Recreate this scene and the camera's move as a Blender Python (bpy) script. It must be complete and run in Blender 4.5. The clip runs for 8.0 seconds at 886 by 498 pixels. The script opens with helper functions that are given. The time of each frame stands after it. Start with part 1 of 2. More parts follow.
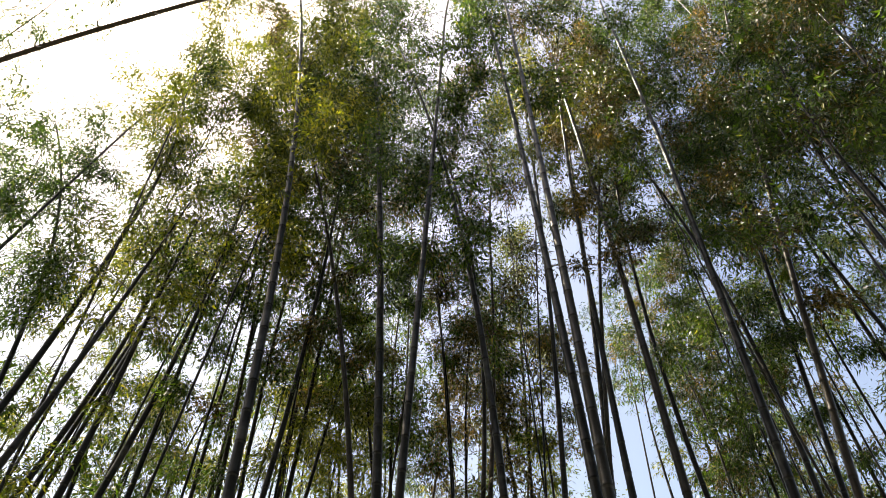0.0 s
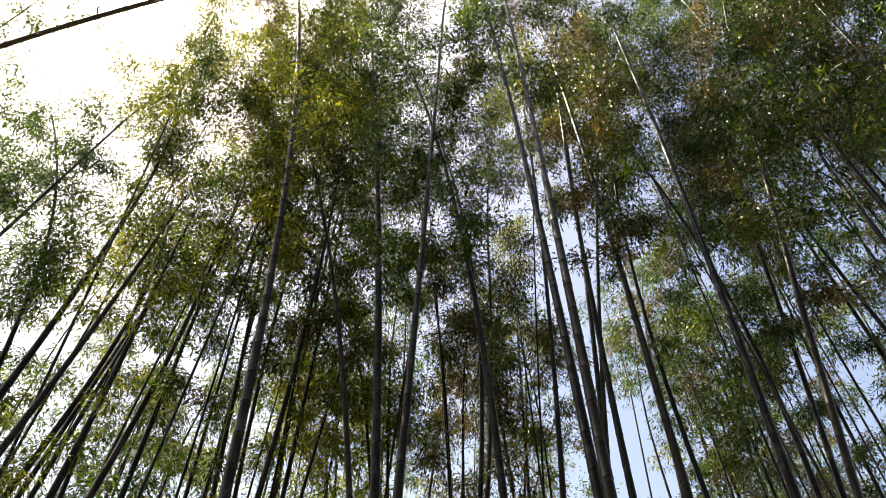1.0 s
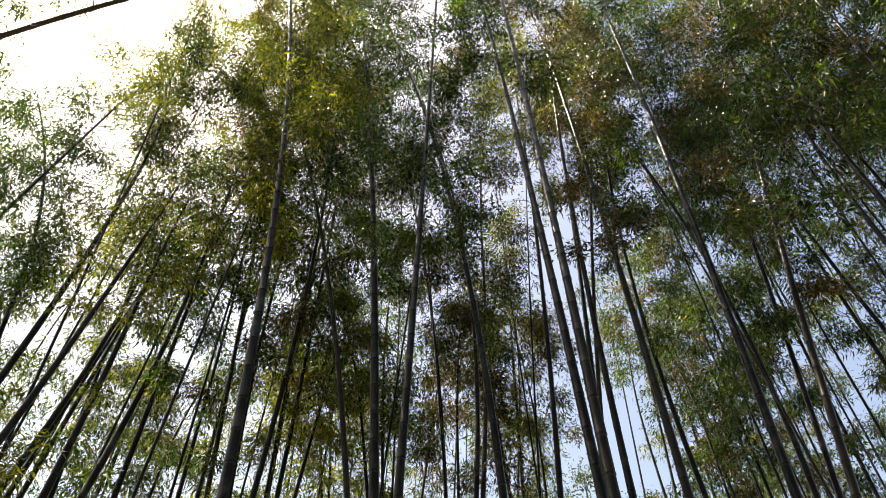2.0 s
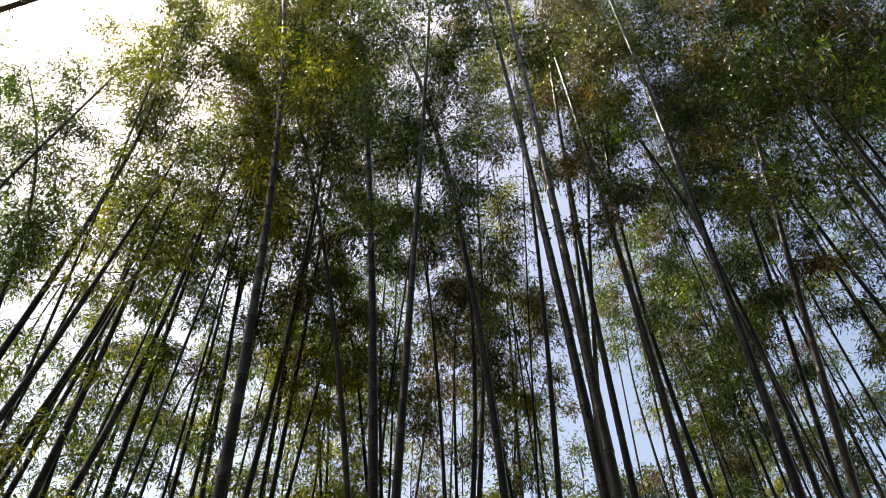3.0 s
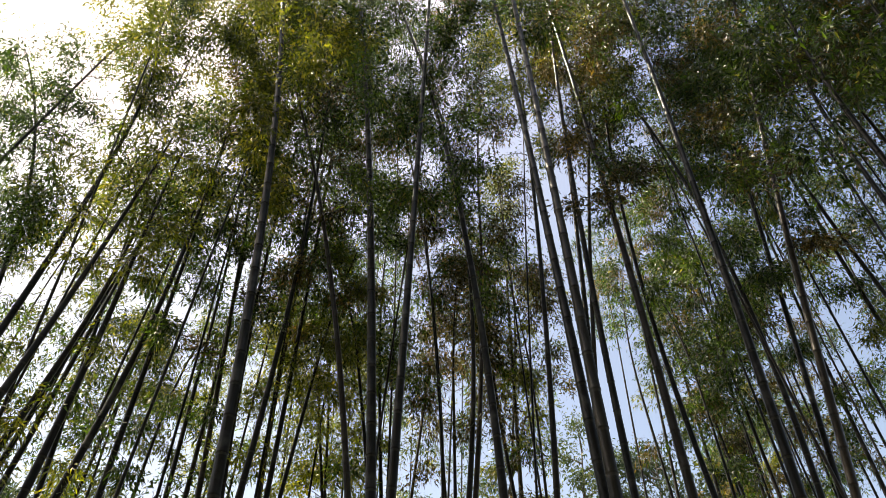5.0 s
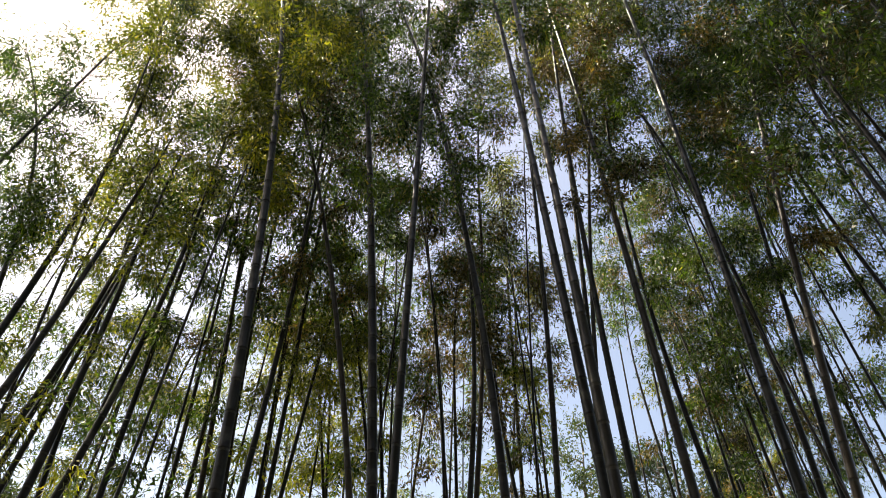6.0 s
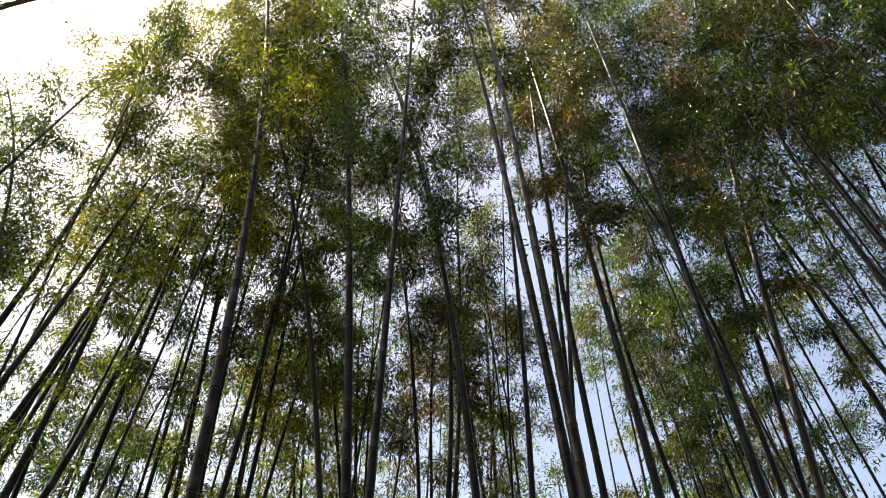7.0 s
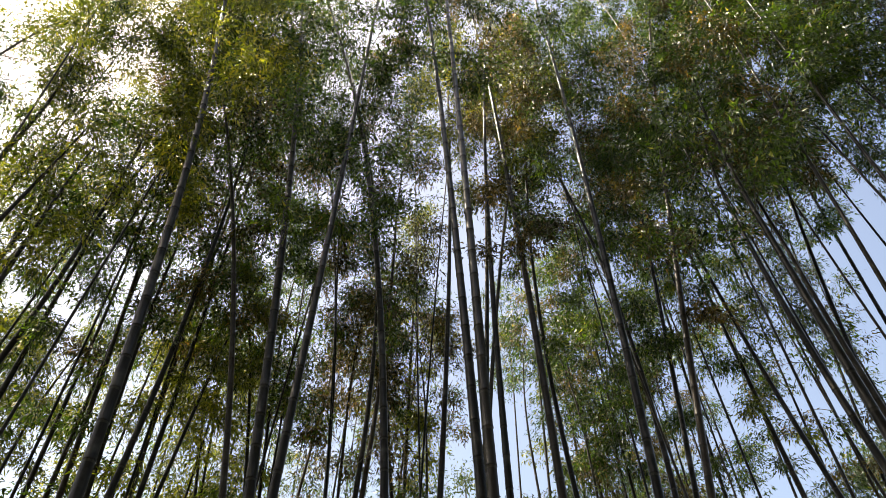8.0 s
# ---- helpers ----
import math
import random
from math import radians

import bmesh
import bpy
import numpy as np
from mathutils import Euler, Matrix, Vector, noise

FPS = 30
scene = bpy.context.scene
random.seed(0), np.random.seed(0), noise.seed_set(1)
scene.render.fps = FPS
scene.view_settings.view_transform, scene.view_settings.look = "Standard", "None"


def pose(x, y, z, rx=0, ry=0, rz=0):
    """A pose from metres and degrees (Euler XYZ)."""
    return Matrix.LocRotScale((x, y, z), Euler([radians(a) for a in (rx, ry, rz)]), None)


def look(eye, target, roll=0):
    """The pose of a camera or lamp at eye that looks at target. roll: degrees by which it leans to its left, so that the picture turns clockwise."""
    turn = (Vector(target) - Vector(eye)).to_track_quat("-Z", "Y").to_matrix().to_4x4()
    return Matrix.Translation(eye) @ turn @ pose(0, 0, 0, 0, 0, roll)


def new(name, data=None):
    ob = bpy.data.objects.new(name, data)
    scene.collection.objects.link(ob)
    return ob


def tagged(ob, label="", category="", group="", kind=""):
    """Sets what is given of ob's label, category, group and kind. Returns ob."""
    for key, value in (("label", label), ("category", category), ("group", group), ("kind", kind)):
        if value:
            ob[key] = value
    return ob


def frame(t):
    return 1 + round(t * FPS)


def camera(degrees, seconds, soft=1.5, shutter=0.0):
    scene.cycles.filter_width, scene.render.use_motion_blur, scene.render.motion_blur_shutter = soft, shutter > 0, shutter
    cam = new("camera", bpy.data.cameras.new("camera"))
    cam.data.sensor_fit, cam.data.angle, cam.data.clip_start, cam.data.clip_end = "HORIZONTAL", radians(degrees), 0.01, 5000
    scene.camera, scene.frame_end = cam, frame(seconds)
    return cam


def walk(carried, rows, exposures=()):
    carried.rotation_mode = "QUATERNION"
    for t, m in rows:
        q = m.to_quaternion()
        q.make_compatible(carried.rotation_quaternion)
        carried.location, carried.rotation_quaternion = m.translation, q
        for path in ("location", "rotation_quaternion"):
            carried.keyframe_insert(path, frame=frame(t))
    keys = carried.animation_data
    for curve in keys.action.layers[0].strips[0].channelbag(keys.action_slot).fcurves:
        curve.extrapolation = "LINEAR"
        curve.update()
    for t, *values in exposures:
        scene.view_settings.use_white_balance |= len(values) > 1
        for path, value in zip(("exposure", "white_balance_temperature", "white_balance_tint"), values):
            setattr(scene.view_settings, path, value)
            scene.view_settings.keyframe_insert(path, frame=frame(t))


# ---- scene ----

# ---- camera ----
cam = camera(65.24, 8.0, soft=0.7)
walk(cam, [
    (0.0, pose(0.190, -0.086, 1.596, 141.14, -0.80, 1.19)),
    (0.5, pose(0.179, -0.067, 1.580, 140.88, -0.79, 0.98)),
    (1.0, pose(0.144, -0.057, 1.596, 140.70, -0.67, 0.73)),
    (1.5, pose(0.079, -0.065, 1.634, 140.27, -0.29, 0.28)),
    (3.0, pose(-0.004, -0.087, 1.719, 137.56, 0.53, -0.11)),
    (3.5, pose(0.001, -0.076, 1.714, 136.47, 0.52, -0.17)),
    (4.0, pose(0.011, -0.077, 1.704, 136.49, 0.39, -0.15)),
    (4.5, pose(0.029, -0.103, 1.723, 135.60, 0.25, -0.23)),
    (6.0, pose(0.035, -0.083, 1.680, 135.64, 0.34, -0.02)),
    (6.5, pose(0.044, -0.062, 1.633, 137.61, 0.89, -0.72)),
    (7.0, pose(0.046, -0.061, 1.638, 139.30, 1.16, -1.68)),
    (7.5, pose(0.040, -0.008, 1.600, 140.27, 0.64, -5.55)),
    (8.0, pose(0.039, 0.012, 1.594, 139.43, 0.91, -10.20)),
], exposures=[(0.0, 1.22, 8100, 12), (1.5, 1.22, 8100, 12), (3.4, 0.97, 8100, 12), (6.5, 1.10, 8100, 12), (8.0, 1.22, 8100, 12)])

# ---- daylight: a hazy sky and one sun, high to the left of the path ----
SUN_BEARING, SUN_HEIGHT = -70, 63
world = bpy.data.worlds.new("sky")
scene.world = world
world.use_nodes = True
sky = world.node_tree.nodes.new("ShaderNodeTexSky")
sky.sky_type, sky.sun_disc = "NISHITA", False
sky.sun_elevation, sky.sun_rotation = radians(SUN_HEIGHT), radians(SUN_BEARING)
sky.dust_density, sky.air_density = 2.2, 1.0
back = world.node_tree.nodes["Background"]
back.inputs["Strength"].default_value = 0.15
world.node_tree.links.new(sky.outputs["Color"], back.inputs["Color"])

sun = new("sun", bpy.data.lights.new("sun", "SUN"))
sun.data.energy, sun.data.angle, sun.data.color = 4.8, radians(0.53), (1.0, 0.95, 0.86)
toward = Vector((math.sin(radians(SUN_BEARING)) * math.cos(radians(SUN_HEIGHT)),
                 math.cos(radians(SUN_BEARING)) * math.cos(radians(SUN_HEIGHT)), math.sin(radians(SUN_HEIGHT))))
sun.matrix_world = look(toward * 60, (0, 0, 0))


# ---- materials ----
class Nodes:
    """A node material, with short ways to add and join nodes."""

    def __init__(self, name):
        self.mat = bpy.data.materials.new(name)
        self.mat.use_nodes = True
        self.tree = self.mat.node_tree
        self.bsdf = self.tree.nodes["Principled BSDF"]
        self.out = self.tree.nodes["Material Output"]

    def add(self, kind, **inputs):
        node = self.tree.nodes.new("ShaderNode" + kind)
        for key, value in inputs.items():
            node.inputs[key.replace("_", " ")].default_value = value
        return node

    def join(self, a, b):
        self.tree.links.new(a, b)

    def ramp(self, source, stops):
        node = self.tree.nodes.new("ShaderNodeValToRGB")
        while len(node.color_ramp.elements) < len(stops):
            node.color_ramp.elements.new(0.5)
        for element, (place, colour) in zip(node.color_ramp.elements, stops):
            element.position, element.color = place, (*colour, 1)
        self.join(source, node.inputs["Fac"])
        return node.outputs["Color"]

    def mixed(self, kind, factor, a, b):
        node = self.tree.nodes.new("ShaderNodeMix")
        node.data_type, node.blend_type = "RGBA", kind
        if isinstance(factor, float):
            node.inputs[0].default_value = factor
        else:
            self.join(factor, node.inputs[0])
        for slot, value in ((6, a), (7, b)):
            if isinstance(value, tuple):
                node.inputs[slot].default_value = (*value, 1)
            else:
                self.join(value, node.inputs[slot])
        return node.outputs[2]

    def bump(self, height, strength, distance):
        node = self.add("Bump", Strength=strength, Distance=distance)
        self.join(height, node.inputs["Height"])
        self.join(node.outputs["Normal"], self.bsdf.inputs["Normal"])

    def noise(self, scale, detail=4.0, stretch=None):
        place = self.add("TexCoord").outputs["Object"]
        if stretch:
            node = self.add("Mapping")
            node.inputs["Scale"].default_value = stretch
            self.join(place, node.inputs["Vector"])
            place = node.outputs["Vector"]
        node = self.add("TexNoise", Scale=scale, Detail=detail)
        self.join(place, node.inputs["Vector"])
        return node.outputs["Fac"]


def leaf_material(name, stops, glow):
    """Thin leaf blades, each a little different, that let part of the light through."""
    n = Nodes(name)
    island = n.add("NewGeometry").outputs["Random Per Island"]
    colour = n.ramp(island, stops)
    patch = n.ramp(n.noise(0.7, 2.0), [(0.35, (0.72, 0.78, 0.7)), (0.65, (1.15, 1.08, 0.95))])
    colour = n.mixed("MULTIPLY", 1.0, colour, patch)
    # Random tone per spray, cool dark to warm bright, imitates shaded and sunlit clumps.
    spray = n.ramp(n.add("ObjectInfo").outputs["Random"], [(0.0, (0.55, 0.60, 0.62)), (0.5, (0.95, 0.95, 0.92)), (0.85, (1.45, 1.40, 1.15)), (1.0, (1.5, 1.4, 1.05))])
    colour = n.mixed("MULTIPLY", 1.0, colour, spray)
    n.join(colour, n.bsdf.inputs["Base Color"])
    n.bsdf.inputs["Roughness"].default_value = 0.38
    n.bsdf.inputs["Specular IOR Level"].default_value = 0.22
    thin = n.add("BsdfTranslucent")
    through_leaf = n.mixed("MULTIPLY", 1.0, colour, glow)
    n.join(through_leaf, thin.inputs["Color"])
    both = n.add("AddShader")
    n.join(n.bsdf.outputs["BSDF"], both.inputs[0])
    n.join(thin.outputs["BSDF"], both.inputs[1])
    n.join(both.outputs["Shader"], n.out.inputs["Surface"])
    return n.mat


GREEN = [(0.0, (0.010, 0.017, 0.010)), (0.35, (0.020, 0.031, 0.014)), (0.7, (0.032, 0.053, 0.017)),
         (0.88, (0.056, 0.088, 0.021)), (1.0, (0.15, 0.115, 0.060))]
# Lighter yellow-green tones: sunlight on the crowns is put into the leaf colour.
SUNLIT_YELLOW = [(0.0, (0.022, 0.030, 0.010)), (0.4, (0.052, 0.062, 0.015)), (0.8, (0.105, 0.115, 0.024)), (1.0, (0.165, 0.140, 0.045))]
RUSTY = [(0.0, (0.016, 0.018, 0.010)), (0.45, (0.036, 0.036, 0.014)), (0.8, (0.074, 0.062, 0.024)), (1.0, (0.150, 0.108, 0.052))]
leaf_green = leaf_material("bamboo_leaf_green", GREEN, (1.3, 1.7, 0.42))
leaf_yellow = leaf_material("bamboo_leaf_sunlit_yellow", SUNLIT_YELLOW, (1.45, 1.6, 0.45))
leaf_rusty = leaf_material("bamboo_leaf_drying", RUSTY, (1.4, 1.2, 0.5))
leaf_tree = leaf_material("tree_leaf", [(0.0, (0.024, 0.040, 0.020)), (0.6, (0.048, 0.066, 0.032)), (1.0, (0.085, 0.095, 0.046))], (0.8, 0.9, 0.7))


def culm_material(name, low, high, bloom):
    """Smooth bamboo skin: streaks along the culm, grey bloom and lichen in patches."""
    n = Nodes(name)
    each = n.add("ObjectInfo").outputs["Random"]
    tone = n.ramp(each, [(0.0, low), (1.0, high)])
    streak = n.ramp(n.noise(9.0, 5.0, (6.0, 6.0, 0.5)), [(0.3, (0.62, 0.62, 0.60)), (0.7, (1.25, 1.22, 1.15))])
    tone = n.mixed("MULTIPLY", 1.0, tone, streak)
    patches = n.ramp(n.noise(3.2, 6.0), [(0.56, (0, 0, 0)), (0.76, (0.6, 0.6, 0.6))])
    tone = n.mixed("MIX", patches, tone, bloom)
    n.join(tone, n.bsdf.inputs["Base Color"])
    rough = n.ramp(n.noise(14.0, 3.0), [(0.3, (0.28, 0.28, 0.28)), (0.7, (0.46, 0.46, 0.46))])
    n.join(rough, n.bsdf.inputs["Roughness"])
    n.bsdf.inputs["Specular IOR Level"].default_value = 0.22
    n.bump(n.noise(40.0, 3.0, (3.0, 3.0, 0.4)), 0.15, 0.004)
    return n.mat


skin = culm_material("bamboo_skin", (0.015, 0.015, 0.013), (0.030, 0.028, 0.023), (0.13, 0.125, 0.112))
# For the bent culm: paler all over to imitate its sunlit upper edge.
bare_skin = culm_material("sunlit_bamboo_skin", (0.12, 0.11, 0.09), (0.16, 0.145, 0.12), (0.24, 0.23, 0.21))
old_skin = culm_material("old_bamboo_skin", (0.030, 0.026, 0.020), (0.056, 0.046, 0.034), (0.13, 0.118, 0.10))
ring_pale = culm_material("bamboo_node_bloom", (0.036, 0.036, 0.031), (0.060, 0.057, 0.049), (0.11, 0.106, 0.096))
twig_skin = culm_material("bamboo_twig", (0.080, 0.085, 0.040), (0.130, 0.110, 0.060), (0.16, 0.15, 0.11))


def bark_material():
    n = Nodes("tree_bark")
    grain = n.noise(6.0, 6.0, (3.0, 3.0, 0.5))
    n.join(n.ramp(grain, [(0.3, (0.10, 0.08, 0.06)), (0.7, (0.24, 0.20, 0.16))]), n.bsdf.inputs["Base Color"])
    n.bsdf.inputs["Roughness"].default_value = 0.85
    n.bump(grain, 0.6, 0.02)
    return n.mat


def litter_material():
    """Fallen bamboo leaves over brown soil."""
    n = Nodes("leaf_litter_soil")
    big, small = n.noise(0.25, 5.0), n.noise(22.0, 6.0, (1.0, 2.6, 1.0))
    base = n.ramp(big, [(0.35, (0.030, 0.026, 0.016)), (0.65, (0.075, 0.058, 0.036))])
    fine = n.ramp(small, [(0.35, (0.55, 0.52, 0.48)), (0.65, (1.35, 1.28, 1.15))])
    n.join(n.mixed("MULTIPLY", 1.0, base, fine), n.bsdf.inputs["Base Color"])
    n.bsdf.inputs["Roughness"].default_value = 0.9
    n.bump(small, 0.7, 0.03)
    return n.mat


bark, litter = bark_material(), litter_material()


# ---- tools for building ----
rng = np.random.default_rng(7)
UPWARD = np.array((0.0, 0.0, 1.0))


def unit(v):
    return v / np.maximum(np.linalg.norm(v, axis=-1, keepdims=True), 1e-9)


def mesh_of(name, verts, faces, materials, slots=None, smooth=True):
    """A mesh from arrays of corners and of faces that all have the same number of corners."""
    me = bpy.data.meshes.new(name)
    count, corners = faces.shape
    me.vertices.add(len(verts))
    me.vertices.foreach_set("co", np.ascontiguousarray(verts, dtype=np.float32).ravel())
    me.loops.add(count * corners)
    me.loops.foreach_set("vertex_index", faces.astype(np.int32).ravel())
    me.polygons.add(count)
    me.polygons.foreach_set("loop_start", np.arange(0, count * corners, corners, dtype=np.int32))
    me.polygons.foreach_set("loop_total", np.full(count, corners, dtype=np.int32))
    if slots is not None:
        me.polygons.foreach_set("material_index", slots.astype(np.int32))
    me.polygons.foreach_set("use_smooth", np.full(count, smooth))
    for material in materials:
        me.materials.append(material)
    me.update(calc_edges=True)
    return me


def part(name, me, parent, label=""):
    ob = new(name, me)
    ob.parent = parent
    return tagged(ob, label)


def tube(points, radii, sides):
    """Corners and four-cornered faces of a round bar along points."""
    along = unit(np.gradient(points, axis=0))
    across = unit(np.cross(along, np.array((0.31, 0.87, 0.38))))
    other = np.cross(along, across)
    turn = np.arange(sides) * 2 * math.pi / sides
    ring = across[:, None] * np.cos(turn)[None, :, None] + other[:, None] * np.sin(turn)[None, :, None]
    verts = (points[:, None] + ring * np.asarray(radii)[:, None, None]).reshape(-1, 3)
    i, j = np.meshgrid(np.arange(len(points) - 1), np.arange(sides), indexing="ij")
    k = (j + 1) % sides
    faces = np.stack([i * sides + j, i * sides + k, (i + 1) * sides + k, (i + 1) * sides + j], -1).reshape(-1, 4)
    return verts, faces


def joined(pieces):
    verts, faces, start = [], [], 0
    for v, f in pieces:
        verts.append(v)
        faces.append(f + start)
        start += len(v)
    return np.concatenate(verts), np.concatenate(faces)


def blades(base, way, length, width, droop, slight=False):
    """Lance-shaped leaves: two facets folded along the midrib, the tip hanging; slight: one facet each, for those far off."""
    count = len(base)
    side = unit(np.cross(way, unit(rng.normal(size=(count, 3)))))
    lift = np.cross(side, way)
    length, width = length[:, None], width[:, None]
    middle = base + way * length * 0.38
    tip = base + way * length - UPWARD * length * droop
    left = middle + side * width / 2 + lift * width * 0.18
    right = middle - side * width / 2 + lift * width * 0.18
    if slight:
        k = np.arange(count)[:, None] * 3
        return np.stack([base * 0.7 + left * 0.3 + side * width * 0.32, tip, base * 0.7 + right * 0.3 - side * width * 0.32], 1).reshape(-1, 3), k + (0, 1, 2)
    verts = np.stack([base, left, tip, right], 1).reshape(-1, 3)
    k = np.arange(count)[:, None] * 4
    faces = np.concatenate([k + (0, 1, 2), k + (0, 2, 3)], 1).reshape(-1, 3)
    return verts, faces


# ---- bamboo ----
LEAF_SETS = {"green": leaf_green, "yellow": leaf_yellow, "rusty": leaf_rusty}
LOOKS = {"green": "tall green bamboo with slender culm and leafy drooping branches",
         "yellow": "tall bamboo with sunlit yellow-green leaves high on its culm",
         "rusty": "tall bamboo with drying brownish leaves among the green"}


def culm_mesh(centre, radius, height, material, sides):
    """A culm of hollow-looking joints: each node is a groove, a proud ridge and a pale ring under it."""
    nodes, h = [], 0.12
    while h < height - 0.15:
        nodes.append(h)
        h += 0.17 + 0.2 * min(1.0, h / 3.5) - 0.12 * max(0.0, h / height - 0.6) + rng.uniform(-0.02, 0.02)
    thick = lambda h: radius * max(0.10, 1.16 - 0.86 * h / height - 0.25 * max(0.0, h / height - 0.75))
    levels, radii, pale = [0.0], [thick(0)], []
    for h in nodes:
        r = thick(h)
        for up, grow in ((-0.035, 1.0), (-0.010, 1.0), (-0.003, 1.13), (0.008, 1.05)):
            pale.append(up == -0.035)
            levels.append(h + up)
            radii.append(r * grow)
    levels.append(height)
    radii.append(0.002)
    pale += [False]
    verts, faces = tube(centre(np.array(levels)), radii, sides)
    slots = np.zeros(len(faces), int)
    for ring, is_pale in enumerate(pale):
        if ring and pale[ring - 1]:
            slots[ring * sides:(ring + 1) * sides] = 1
    return mesh_of("culm", verts, faces, [material, ring_pale], slots), nodes, thick


def branch_meshes(origin, outward, length, steep, amount, leaf_size, material, slight):
    """One side branch: its rod with thin twigs, and the leaves that hang in fans from the twigs."""
    s = np.linspace(0, 1, 6)
    droop = rng.uniform(0.45, 0.85)

    def along(u):
        u = np.asarray(u)[:, None]
        sway = np.cross(outward, UPWARD) * (0.12 * bend * u ** 2)
        return origin + length * (outward * math.cos(steep) * u + UPWARD * (math.sin(steep) * u - droop * u ** 2) + sway)

    bend = rng.uniform(-1, 1)
    rod = mesh_of("branch", *tube(along(s), 0.006 * (1.15 - s) * (0.6 + 0.4 * length), 4), [twig_skin])
    fan = 26
    count = max(3, int(amount * 0.46))
    at = rng.uniform(0.2, 1.0, count) ** 0.72
    start = along(at)
    way = unit(outward * 0.5 + rng.normal(size=(count, 3)) * (0.85, 0.85, 0.6) - UPWARD * 0.1)
    reach = length * rng.uniform(0.07, 0.32, count) + 0.05
    end = start + way * reach[:, None] - UPWARD * (reach * 0.3)[:, None]
    twigs = [tube(np.stack([a, b]), (0.0026, 0.0012), 3) for a, b in zip(start[:6], end[:6])]
    middle = np.repeat(end, fan, 0)
    base = middle + rng.normal(size=(count * fan, 3)) * (0.072, 0.072, 0.046) - np.repeat(way, fan, 0) * rng.uniform(0, 0.09, (count * fan, 1))
    aim = unit(np.repeat(way, fan, 0) * 0.5 + unit(base - middle) * 0.6 + rng.normal(size=(count * fan, 3)) * 0.45 - UPWARD * rng.uniform(0.1, 0.9, (count * fan, 1)))
    size = leaf_size * rng.uniform(0.6, 1.3, count * fan)
    leaf_verts, leaf_faces = blades(base, aim, size, size * rng.uniform(0.24, 0.36, count * fan), rng.uniform(0.0, 0.25, (count * fan, 1)), slight)
    twig_verts, twig_faces = joined(twigs)
    twig_faces = np.concatenate([twig_faces[:, (0, 1, 2)], twig_faces[:, (0, 2, 3)]]) + len(leaf_verts)
    slots = np.concatenate([np.zeros(len(leaf_faces), int), np.ones(len(twig_faces), int)])
    leaves = mesh_of("leaf_spray", np.concatenate([leaf_verts, twig_verts]), np.concatenate([leaf_faces, twig_faces]), [material, twig_skin], slots, smooth=False)
    return rod, leaves


def bamboo(x, y, lean, bow, radius, height=21.0, crown=0.42, full=1.0, look_of="green", skirt=0, reach=1.0, branches=17, leaf=0.088):
    """One bamboo at x, y. lean and bow: how far it goes sideways, as seen from the path, for each metre and each square metre of height.
    crown: where the leaves begin, as a share of the height; full: how dense they are; skirt: small leafy twigs below the crown."""
    root = tagged(new("bamboo"), LOOKS[look_of], "bamboo", "bamboos of the grove")
    root.location = (x, y, 0)
    far = math.hypot(x, y)
    side = np.array((y / far, -x / far, 0.0))
    tip_turn = rng.uniform(0, 2 * math.pi)
    tip_way = np.array((math.cos(tip_turn), math.sin(tip_turn), 0.0))

    def centre(h):
        h = np.asarray(h, float)[:, None]
        top = np.clip(h / height - 0.72, 0, 1) / 0.28
        return side * (lean * h + bow * h ** 2) + UPWARD * (h - 0.35 * top ** 2) + tip_way * 0.028 * height * top ** 2

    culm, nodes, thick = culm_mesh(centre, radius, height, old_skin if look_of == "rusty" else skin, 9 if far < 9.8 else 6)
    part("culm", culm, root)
    leafy = [h for h in nodes if h > crown * height]
    wanted = branches if len(leafy) > branches else min(branches, 2 * len(leafy))
    pick = np.linspace(0, len(leafy) - 1, wanted).round().astype(int)
    turn = rng.uniform(0, 2 * math.pi)
    spots = [(leafy[k], 1.0) for k in pick]
    bare = [h for h in nodes if 0.38 * height < h <= crown * height]
    spots += [(bare[int(k)], 0.6) for k in rng.choice(len(bare), min(skirt, len(bare)), replace=False)] if bare else []
    for h, scale in spots:
        turn += math.pi + rng.uniform(-0.9, 0.9)
        share = (h / height - crown) / (1 - crown)
        if scale < 1:
            share = 0.3
        wide = (0.2 + 1.1 * math.sin(math.pi * min(1.0, 0.16 + 0.84 * max(0.0, share)))) * scale * reach * rng.uniform(0.75, 1.3)
        outward = np.array((math.cos(turn), math.sin(turn), 0.0))
        origin = centre([h])[0] + outward * thick(h) * 0.8
        rod, leaves = branch_meshes(origin, outward, wide, rng.uniform(0.5, 1.05), 45 * full * (0.35 + 0.65 * wide) * rng.uniform(0.75, 1.25),
                                    leaf, LEAF_SETS[look_of], far > 6.0)
        spray = part("branch", rod, root)
        tagged(part("leaf_spray", leaves, spray), kind="stuff")
    return root


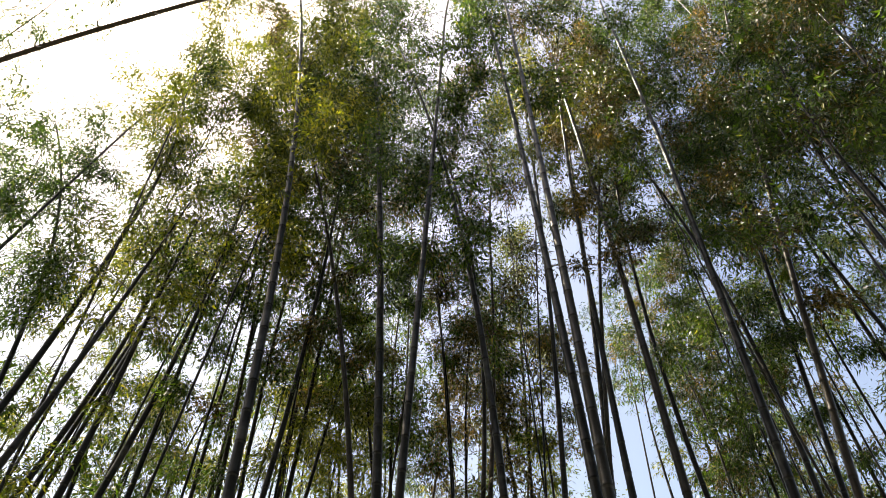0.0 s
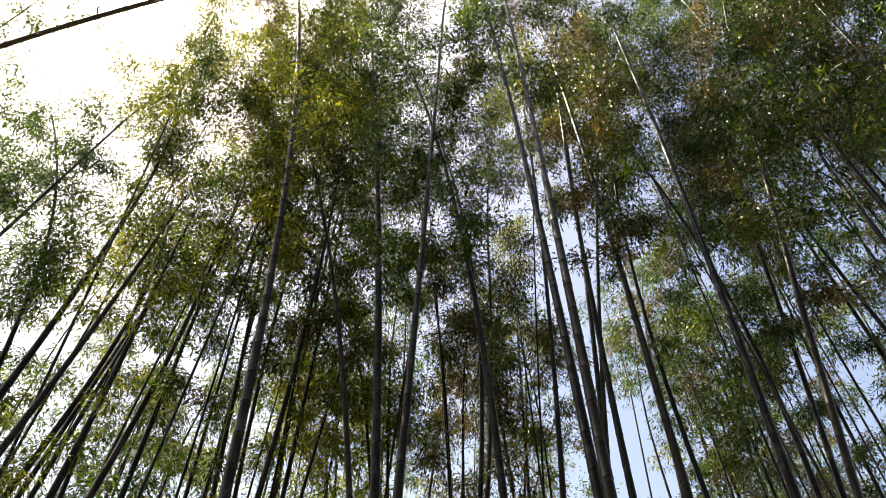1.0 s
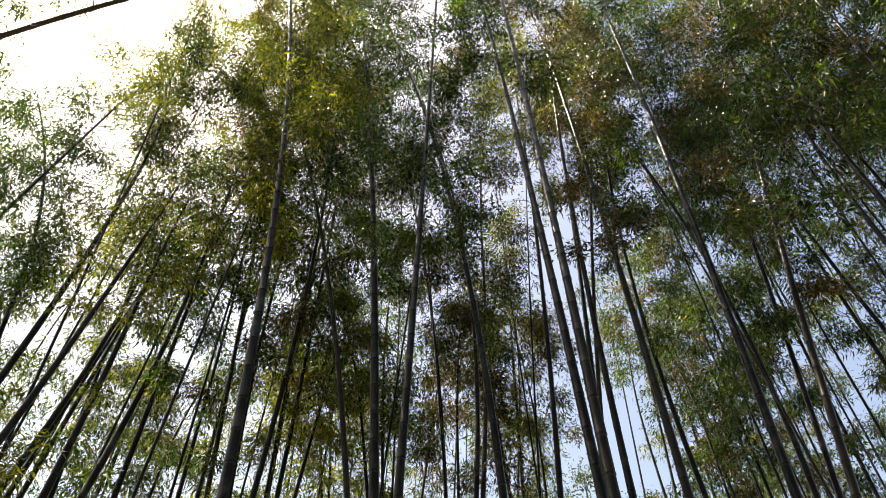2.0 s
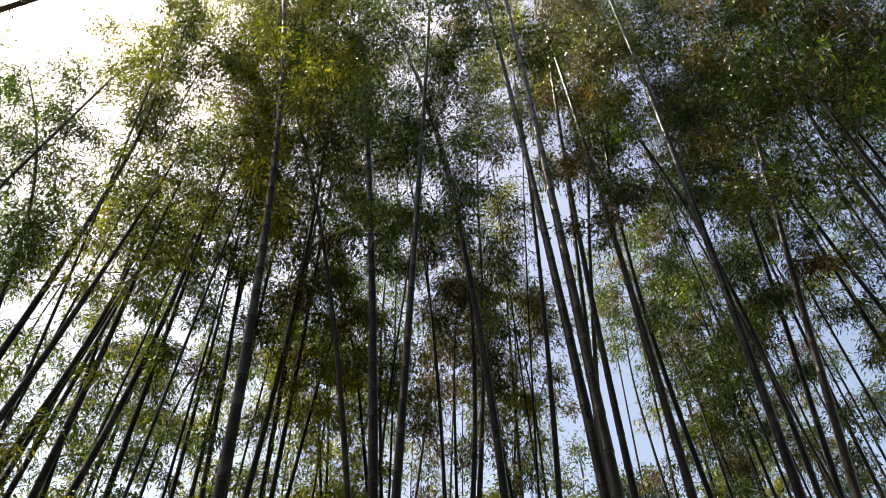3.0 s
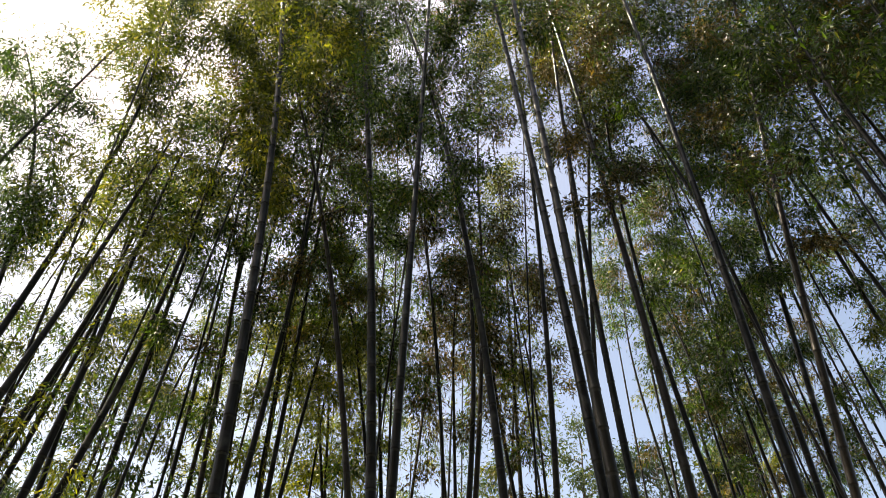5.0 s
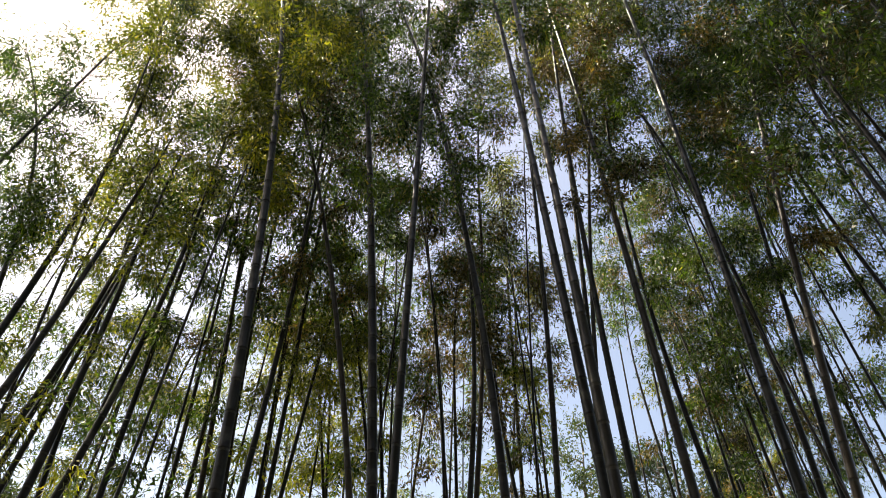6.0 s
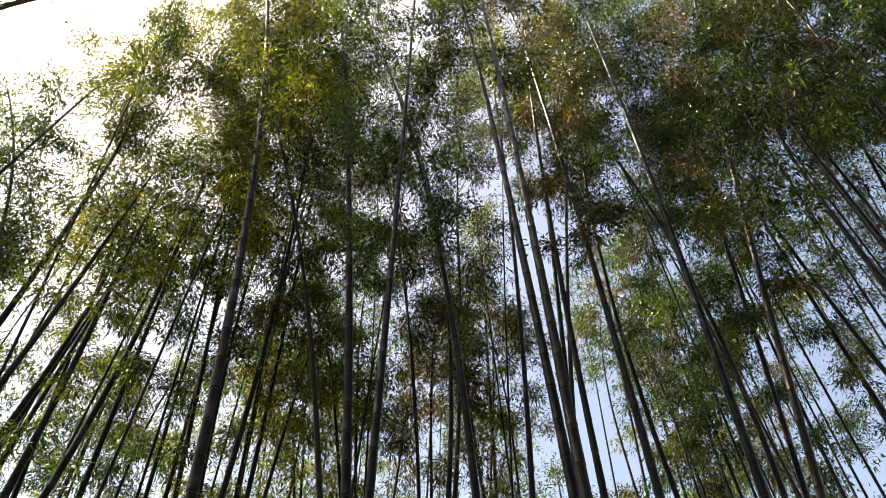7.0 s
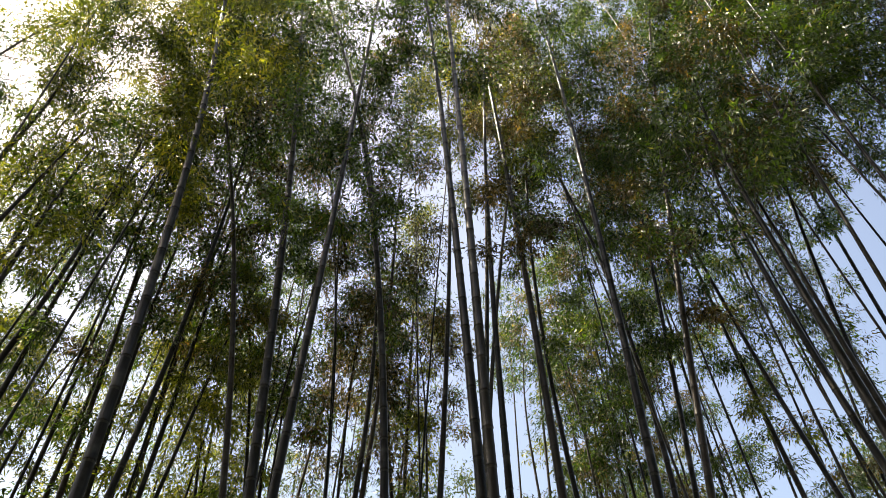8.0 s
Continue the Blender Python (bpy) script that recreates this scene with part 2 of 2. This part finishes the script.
# ---- trees past the grove ----
def tree(x, y, height, spread):
    root = tagged(new("tree"), "distant green tree with a feathery uneven crown", "tree", "trees beyond the grove")
    root.location = (x, y, 0)
    lean = rng.uniform(-0.04, 0.04, 2)
    h = np.linspace(0, height * 0.9, 9)
    centre = lambda h: np.stack([lean[0] * h + 0.15 * np.sin(h * 0.7), lean[1] * h, h], -1)
    pieces = [tube(centre(h), 0.014 * height * (0.98 - h / height), 8)]
    clumps = []
    for k in range(34):
        start_h = height * rng.uniform(0.3, 0.92)
        turn = rng.uniform(0, 2 * math.pi)
        size = spread * math.sin(math.pi * min(1, 0.12 + 0.95 * (1 - start_h / height))) * rng.uniform(0.5, 1.1) + 0.35
        outward = np.array((math.cos(turn), math.sin(turn), rng.uniform(0.25, 0.8)))
        a = centre(np.array([start_h]))[0]
        u = np.linspace(0, 1, 5)[:, None]
        line = a + outward * size * u - UPWARD * 0.2 * size * u ** 2
        pieces.append(tube(line, 0.05 * (1.1 - u[:, 0]), 4))
        for spot in line[2:]:
            clumps.append(spot + rng.normal(size=(150, 3)) * (0.5, 0.5, 0.36) * rng.uniform(0.5, 1.0))
    part("trunk", mesh_of("trunk", *joined(pieces), [bark]), root)
    base = np.concatenate(clumps)
    aim = unit(rng.normal(size=base.shape) - UPWARD * 0.5)
    size = rng.uniform(0.14, 0.28, len(base))
    part("crown", mesh_of("crown", *blades(base, aim, size, size * 0.4, 0.1, True), [leaf_tree], smooth=False), root)
    return root


# ---- ground ----
def ground_sheet():
    ticks = np.concatenate([-np.geomspace(2500, 30, 14), np.linspace(-28, 28, 57), np.geomspace(30, 2500, 14)])
    gx, gy = np.meshgrid(ticks, ticks, indexing="ij")
    near = np.exp(-(gx ** 2 + gy ** 2) / 900)
    gz = 0.05 * near * (np.sin(gx * 0.9) * np.cos(gy * 0.7) + 0.6 * np.sin(gx * 2.3 + gy * 1.7)) - 0.04
    verts = np.stack([gx, gy, gz], -1).reshape(-1, 3)
    n = len(ticks)
    i, j = np.meshgrid(np.arange(n - 1), np.arange(n - 1), indexing="ij")
    faces = np.stack([i * n + j, (i + 1) * n + j, (i + 1) * n + j + 1, i * n + j + 1], -1).reshape(-1, 4)
    tagged(new("ground", mesh_of("ground", verts, faces, [litter])), "brown soil strewn with fallen bamboo leaves", "ground", kind="structure")


ground_sheet()


# ---- the grove: culms whose lines can be followed, clump by clump ----
def clump_far_left():
    """Slender bamboos at the far left, against the open sky."""
    bamboo(-5.93, 6.74, 0.159, -0.0191, 0.055, height=13.0, crown=0.65, reach=1.1, skirt=5)
    bamboo(-6.53, 4.93, 0.098, 0.0002, 0.035, height=17.0, crown=0.54, full=1.1, reach=1.3, skirt=5)


def clump_left():
    """The fan of culms on the left, lit from behind."""
    bamboo(-5.50, 5.56, 0.159, -0.0070, 0.055, height=14.6, crown=0.82, full=0.41, look_of='yellow', reach=1.1, skirt=5)
    bamboo(-4.91, 4.94, 0.222, -0.0088, 0.055, height=10.3, crown=0.72, full=0.36, look_of='yellow', skirt=5)
    bamboo(-4.34, 6.07, 0.126, -0.0086, 0.055, height=11.3, crown=0.76, full=0.41, look_of='yellow', skirt=5)
    bamboo(-5.88, 5.50, 0.414, -0.0213, 0.055, height=11.7, crown=0.81, full=0.27, look_of='yellow', skirt=5)
    bamboo(-6.18, 7.83, 0.100, 0.0000, 0.054, height=13.4, crown=0.79, full=0.32, skirt=5)
    bamboo(-5.97, 7.91, 0.100, -0.0018, 0.052, height=13.6, crown=0.78, full=0.27, look_of='yellow', skirt=5)
    bamboo(-4.93, 8.91, -0.079, 0.0008, 0.053, height=13.9, crown=0.75, full=0.32, skirt=5)


def clump_left_back():
    """Culms behind the fan."""
    bamboo(-4.86, 6.04, 0.311, -0.0160, 0.053, height=13.3, crown=0.66, full=0.56, skirt=5)
    bamboo(-3.78, 7.39, -0.012, 0.0008, 0.049, height=13.2, crown=0.68, full=0.56, skirt=5)
    bamboo(-6.18, 10.05, 0.102, -0.0031, 0.044, height=11.2, crown=0.68, full=0.56, look_of='yellow', skirt=5)
    bamboo(-4.77, 10.04, 0.002, 0.0019, 0.047, height=10.8, crown=0.69, full=0.72, look_of='yellow', skirt=5)
    bamboo(-3.45, 8.61, -0.015, -0.0006, 0.045, height=12.8, crown=0.67, full=0.64, skirt=5)
    bamboo(-3.29, 8.31, 0.038, -0.0040, 0.041, height=13.2, crown=0.68, full=0.64, skirt=5)


def clump_big_left():
    """The thick leaning culm and its neighbours."""
    bamboo(-1.83, 5.48, 0.019, -0.0064, 0.055, height=22.0, crown=0.44, full=1.4, look_of='yellow', reach=1.4, branches=26, skirt=2)
    bamboo(-2.66, 8.27, -0.052, -0.0013, 0.041, height=19.0, crown=0.56, look_of='rusty', skirt=2)
    bamboo(-2.02, 8.31, -0.164, 0.0078, 0.036, height=20.0, crown=0.61, full=1.1, reach=1.1, skirt=2)
    bamboo(-2.70, 7.15, 0.130, -0.0064, 0.042, height=19.0, crown=0.53, reach=1.1, skirt=2)


def clump_mid_left():
    """Slender culms beside them."""
    bamboo(-2.28, 8.12, 0.037, -0.0017, 0.038, height=20.0, crown=0.52, skirt=2)
    bamboo(-2.16, 8.81, -0.061, 0.0034, 0.040, height=19.0, crown=0.54, look_of='rusty', skirt=2)
    bamboo(-2.53, 8.14, 0.096, 0.0001, 0.041, height=10.6, crown=0.66, full=1.1, look_of='yellow', skirt=2)
    bamboo(-0.54, 7.17, -0.031, -0.0099, 0.041, height=21.0, crown=0.50, full=1.1, look_of='rusty', reach=1.1, skirt=2)
    bamboo(-0.73, 9.98, -0.154, -0.0000, 0.040, height=11.3, crown=0.58, full=0.9, look_of='yellow', skirt=2)
    bamboo(-1.26, 10.16, -0.072, -0.0000, 0.040, height=10.9, crown=0.60, full=0.9, look_of='yellow', skirt=2)


def clump_middle():
    """Culms straight ahead."""
    bamboo(-0.41, 6.18, -0.030, -0.0030, 0.055, height=22.0, crown=0.44, full=1.1, reach=1.15, skirt=2)
    bamboo(-0.38, 9.24, -0.052, -0.0066, 0.043, height=12.0, crown=0.67, full=0.9, skirt=2)
    bamboo(-0.50, 5.36, 0.032, -0.0004, 0.042, height=22.0, crown=0.40, reach=1.1, skirt=2)
    bamboo(-0.02, 9.59, -0.166, 0.0064, 0.038, height=13.4, crown=0.63, full=0.9, skirt=2)
    bamboo(-1.09, 10.58, 0.088, 0.0012, 0.036, height=14.8, crown=0.64, full=0.9, look_of='rusty', skirt=2)
    bamboo(-0.16, 9.28, 0.097, -0.0091, 0.035, height=19.0, crown=0.56, full=0.9, skirt=2)


def clump_mid_right():
    """The tangle before the gap."""
    bamboo(0.64, 6.27, 0.045, -0.0088, 0.046, height=21.0, crown=0.52, full=0.75, skirt=5)
    bamboo(-0.67, 8.04, 0.280, -0.0161, 0.040, height=20.0, crown=0.59, full=0.7, skirt=5)
    bamboo(-0.36, 8.35, 0.195, -0.0083, 0.044, height=16.0, crown=0.67, full=0.8, look_of='rusty', skirt=5)
    bamboo(2.25, 9.53, -0.235, 0.0096, 0.044, height=12.8, crown=0.75, full=0.8, skirt=5)
    bamboo(0.25, 9.55, 0.002, -0.0000, 0.039, height=11.6, crown=0.67, full=0.9, look_of='rusty', skirt=5)
    bamboo(0.68, 11.04, 0.061, 0.0025, 0.036, height=12.9, crown=0.65, full=0.9, look_of='yellow', skirt=5)
    bamboo(1.43, 10.46, 0.085, -0.0058, 0.036, height=12.1, crown=0.73, full=0.9, look_of='rusty', skirt=5)
    bamboo(1.25, 10.93, 0.021, -0.0000, 0.047, height=17.1, crown=0.68, full=0.9, look_of='yellow', skirt=5)
    bamboo(-0.75, 12.13, 0.268, 0.0000, 0.038, height=11.8, crown=0.65, full=0.35, skirt=5)


def clump_pair():
    """The thick pair at the gap."""
    bamboo(0.93, 7.58, 0.104, -0.0034, 0.042, height=20.0, crown=0.55, full=0.55)
    bamboo(1.35, 4.78, -0.016, -0.0015, 0.045, height=22.0, crown=0.51)
    bamboo(1.31, 4.64, 0.002, -0.0010, 0.048, height=22.0, crown=0.50)
    bamboo(1.99, 6.19, -0.035, 0.0034, 0.042, height=20.0, crown=0.53, full=0.9, look_of='yellow')
    bamboo(1.57, 7.61, 0.041, 0.0050, 0.037, height=20.0, crown=0.62, look_of='rusty')
    bamboo(1.65, 8.85, 0.111, -0.0022, 0.055, height=20.0, crown=0.66, full=1.1, look_of='yellow')


def clump_gap():
    """A thin young culm in the gap."""
    bamboo(4.74, 11.60, -0.095, 0.0029, 0.041, height=13.4, crown=0.81, full=0.3)


def clump_right():
    """Culms past the gap."""
    bamboo(2.31, 5.94, 0.017, -0.0018, 0.048, height=20.0, crown=0.51, full=0.9, look_of='rusty', skirt=5)
    bamboo(3.91, 7.24, -0.200, 0.0112, 0.040, height=20.0, crown=0.64, skirt=5)
    bamboo(2.84, 5.57, 0.069, -0.0022, 0.047, height=22.0, crown=0.38, full=1.1, reach=1.15, skirt=5)
    bamboo(3.66, 7.73, 0.226, -0.0148, 0.044, height=20.0, crown=0.46, skirt=5)
    bamboo(4.61, 10.17, 0.008, -0.0008, 0.039, height=11.9, crown=0.61, full=0.6, reach=0.7, skirt=5)
    bamboo(5.47, 12.89, 0.009, 0.0000, 0.054, height=14.9, crown=0.62, full=0.6, reach=0.7, skirt=5)
    bamboo(5.22, 11.26, 0.061, -0.0014, 0.045, height=12.4, crown=0.64, full=0.7, look_of='rusty', skirt=5)


def clump_right_back():
    """Culms behind them."""
    bamboo(3.35, 6.34, 0.123, 0.0027, 0.047, height=21.0, crown=0.36, full=1.1, look_of='rusty', reach=1.1, skirt=2)
    bamboo(4.16, 7.89, 0.121, -0.0007, 0.044, height=20.0, crown=0.48, skirt=2)
    bamboo(6.49, 9.23, -0.034, 0.0030, 0.040, height=18.0, crown=0.49, skirt=2)
    bamboo(7.17, 8.07, -0.048, 0.0014, 0.050, height=19.0, crown=0.44, look_of='yellow', skirt=2)


def clump_far_right():
    """The leaning group at the right."""
    bamboo(7.10, 6.47, -0.172, 0.0055, 0.044, height=18.0, crown=0.53, full=0.6)
    bamboo(5.96, 4.81, -0.166, 0.0092, 0.053, height=13.5, crown=0.72, full=0.7)
    bamboo(4.30, 3.93, 0.009, -0.0011, 0.055, height=10.5, crown=0.69, full=0.55, reach=0.9)
    bamboo(6.70, 5.61, -0.068, 0.0043, 0.053, height=13.0, crown=0.80, full=0.6, look_of='rusty')
    bamboo(8.23, 9.08, 0.097, 0.0011, 0.038, height=18.0, crown=0.73, full=0.6)
    bamboo(9.19, 7.94, -0.165, 0.0073, 0.040, height=13.6, crown=0.85, full=0.4)


def clump_edge():
    """The last culms at the right."""
    bamboo(7.09, 6.85, -0.003, 0.0069, 0.043, height=20.0, crown=0.48, full=0.9)
    bamboo(8.09, 6.98, 0.058, 0.0000, 0.045, height=20.0, crown=0.54, full=0.9)
    bamboo(4.89, 4.28, 0.100, -0.0025, 0.027, height=20.0, crown=0.44, full=0.9, look_of='rusty')
    bamboo(5.40, 3.62, 0.041, -0.0000, 0.027, height=20.0, crown=0.46, full=0.8)


for clump in (clump_far_left, clump_left, clump_left_back, clump_big_left, clump_mid_left, clump_middle, clump_mid_right, clump_pair, clump_gap, clump_right, clump_right_back, clump_far_right, clump_edge):
    clump()


# ---- the grove goes on behind: slighter bamboos, by bearing from the path and distance ----
def bamboo_toward(bearing, far, height, crown, full, look_of="green", radius=0.038, reach=1.0, skirt=3, leaf=0.092, branches=14):
    bamboo(far * math.sin(radians(bearing)), far * math.cos(radians(bearing)), rng.uniform(-0.05, 0.05), rng.uniform(-0.002, 0.002), radius,
           height, crown, full, look_of, skirt, reach, branches, leaf)


def scatter(first, last, near, far, count, heights, crowns, full, looks):
    for k in range(count):
        bearing = first + (last - first) * (k + rng.uniform(0.15, 0.85)) / count
        bamboo_toward(bearing, rng.uniform(near, far), rng.uniform(*heights), rng.uniform(*crowns), full * rng.uniform(0.8, 1.2), looks[k % len(looks)],
                      rng.uniform(0.028, 0.042))


scatter(-44, -20, 12, 17, 6, (11, 15), (0.45, 0.6), 0.75, ("green", "yellow"))
scatter(-19, 3, 11, 15, 8, (13, 18), (0.32, 0.48), 0.48, ("yellow", "green", "green"))
scatter(-16, 2, 16, 21, 5, (15, 18), (0.4, 0.55), 0.5, ("green", "yellow"))
scatter(25.5, 33, 18, 24, 6, (15, 18), (0.4, 0.55), 1.1, ("green", "rusty", "yellow"))
scatter(26, 39, 11, 16, 7, (14, 18), (0.3, 0.45), 0.95, ("green", "rusty", "green"))
# Bearings -78 and -86 lie out of view, added to block skylight.
for bearing, far, height in ((-46, 10.5, 14.0), (-51, 10.0, 13.5), (-56, 9.5, 15.0), (-60, 9.0, 19.5), (-65, 8.6, 19.5), (-70, 8.5, 19.0), (-78, 8.0, 19.0), (-86, 7.6, 19.0)):
    bamboo_toward(bearing, far, height, 0.42, 0.75, "green", 0.022, 1.3)
for bearing, far, look_of in ((-37, 8.6, "yellow"), (-34, 7.4, "yellow"), (-31, 8.4, "yellow"), (-27.5, 7.2, "yellow"), (-23, 8.2, "green")):
    bamboo_toward(bearing, far, 22.5, 0.5, 1.3, look_of, 0.020, 0.9 if bearing < -33 else 1.2, 0, 0.088, 25)
for bearing, far, crown, look_of in ((7, 8.4, 0.66, "yellow"), (2.5, 8.8, 0.6, "green"), (10.5, 9.4, 0.72, "green")):
    bamboo_toward(bearing, far, 22.5, crown, 1.2, look_of, 0.018, 0.9, 0)
scatter(15, 21, 12.5, 14.5, 2, (16.5, 17.5), (0.74, 0.76), 0.8, ("green", "rusty"))
scatter(41, 50, 12, 14.5, 3, (14, 16), (0.45, 0.6), 0.7, ("green", "rusty"))
scatter(23.5, 27, 12, 15, 3, (14, 17), (0.5, 0.6), 0.9, ("green", "yellow"))
for bearing, far, height in ((-19, 9.6, 22), (-15.5, 8.4, 23), (-12, 9.8, 23), (-8, 8.6, 23), (-4.5, 9.4, 23)):
    bamboo_toward(bearing, far, height, 0.51, 1.25, "rusty" if bearing == -8 else "green", 0.020, 1.2, 2, 0.088, 17)
# The one at bearing 84 is out of view, added for its shade.
for bearing, far, height, crown in ((31, 11.0, 19, 0.45), (36, 10.5, 18.5, 0.5), (29, 9.0, 23, 0.5), (34, 8.4, 23, 0.52), (38, 9.2, 23, 0.5), (42, 8.0, 23, 0.5),
                                    (46, 9.6, 23, 0.5), (52, 8.8, 23, 0.5), (57, 9.4, 23, 0.48), (59, 7.2, 19, 0.5), (62, 8.0, 22, 0.42),
                                    (65, 7.4, 19, 0.48), (66, 9.6, 21, 0.36), (70, 8.4, 21, 0.34), (76, 7.0, 20, 0.34), (84, 7.6, 20, 0.34)):
    bamboo_toward(bearing, far, height, crown, 1.8, "rusty" if bearing in (34, 52, 70) else "green", 0.020, 1.3, 0, 0.09, 18)


# ---- unseen large-leaved bamboos, added behind the path to block skylight ----
for k in range(40):
    bamboo_toward(96 + 164 * (k + rng.uniform(0.2, 0.8)) / 40, (5.6, 7.4, 9.2)[k % 3] + rng.uniform(-0.6, 0.8), rng.uniform(18, 22), rng.uniform(0.2, 0.3), 1.5,
                  ("green", "yellow", "rusty")[k % 3], rng.uniform(0.035, 0.045), 1.8, 0, 0.28, 12)


# ---- trees beyond the grove ----
tree(6.9, 32.2, 22.0, 2.4)
tree(11.0, 31.0, 20.6, 2.4)
tree(13.4, 30.2, 20.4, 2.6)
tree(23.8, 22.9, 20.0, 3.0)
tree(-16.7, 28.4, 18.6, 2.8)
tree(-19.6, 26.8, 17.5, 3.0)


# ---- a bare culm that has bent right over the path ----
def bent_culm():
    root = tagged(new("bent_bamboo"), "bare dark bamboo culm bent across the open sky", "bamboo")
    root.location = (-6.5, 2.3, 0)
    a, b, c, d = (Vector(p) for p in ((0, 0, 0), (3.69, -0.75, 6.97), (3.75, -0.56, 5.44), (7.30, -1.10, 7.50)))

    def centre(u):
        u = np.asarray(u, float)[:, None]
        return (1 - u) ** 3 * np.array(a) + 3 * u * (1 - u) ** 2 * np.array(b) + 3 * u ** 2 * (1 - u) * np.array(c) + u ** 3 * np.array(d)

    u = np.linspace(0, 1, 37)
    levels, radii = [], []
    for k, v in enumerate(u):
        for shift, grow in ((-0.0045, 1.0), (-0.001, 1.16), (0.0035, 1.0)):
            levels.append(min(1.0, max(0.0, v + shift)) + k * 1e-7)
            radii.append(0.022 * (1.08 - 0.62 * v) * grow)
    verts, faces = tube(centre(levels), radii, 10)
    part("culm", mesh_of("culm", verts, faces, [bare_skin]), root)
    for k, v in enumerate(u[12:-1:2]):
        at = centre([v])[0]
        way = unit(np.array((rng.uniform(-0.2, 0.6), rng.uniform(-0.7, 0.7), rng.choice((-1, 1)) * rng.uniform(0.3, 0.9))))
        size = rng.uniform(0.08, 0.2)
        line = np.stack([at, at + way * size * 0.6, at + way * size + np.array((0.06, 0, -0.03))])
        part("twig", mesh_of("twig", *tube(line, (0.006, 0.0045, 0.002), 5), [twig_skin]), root)


bent_culm()
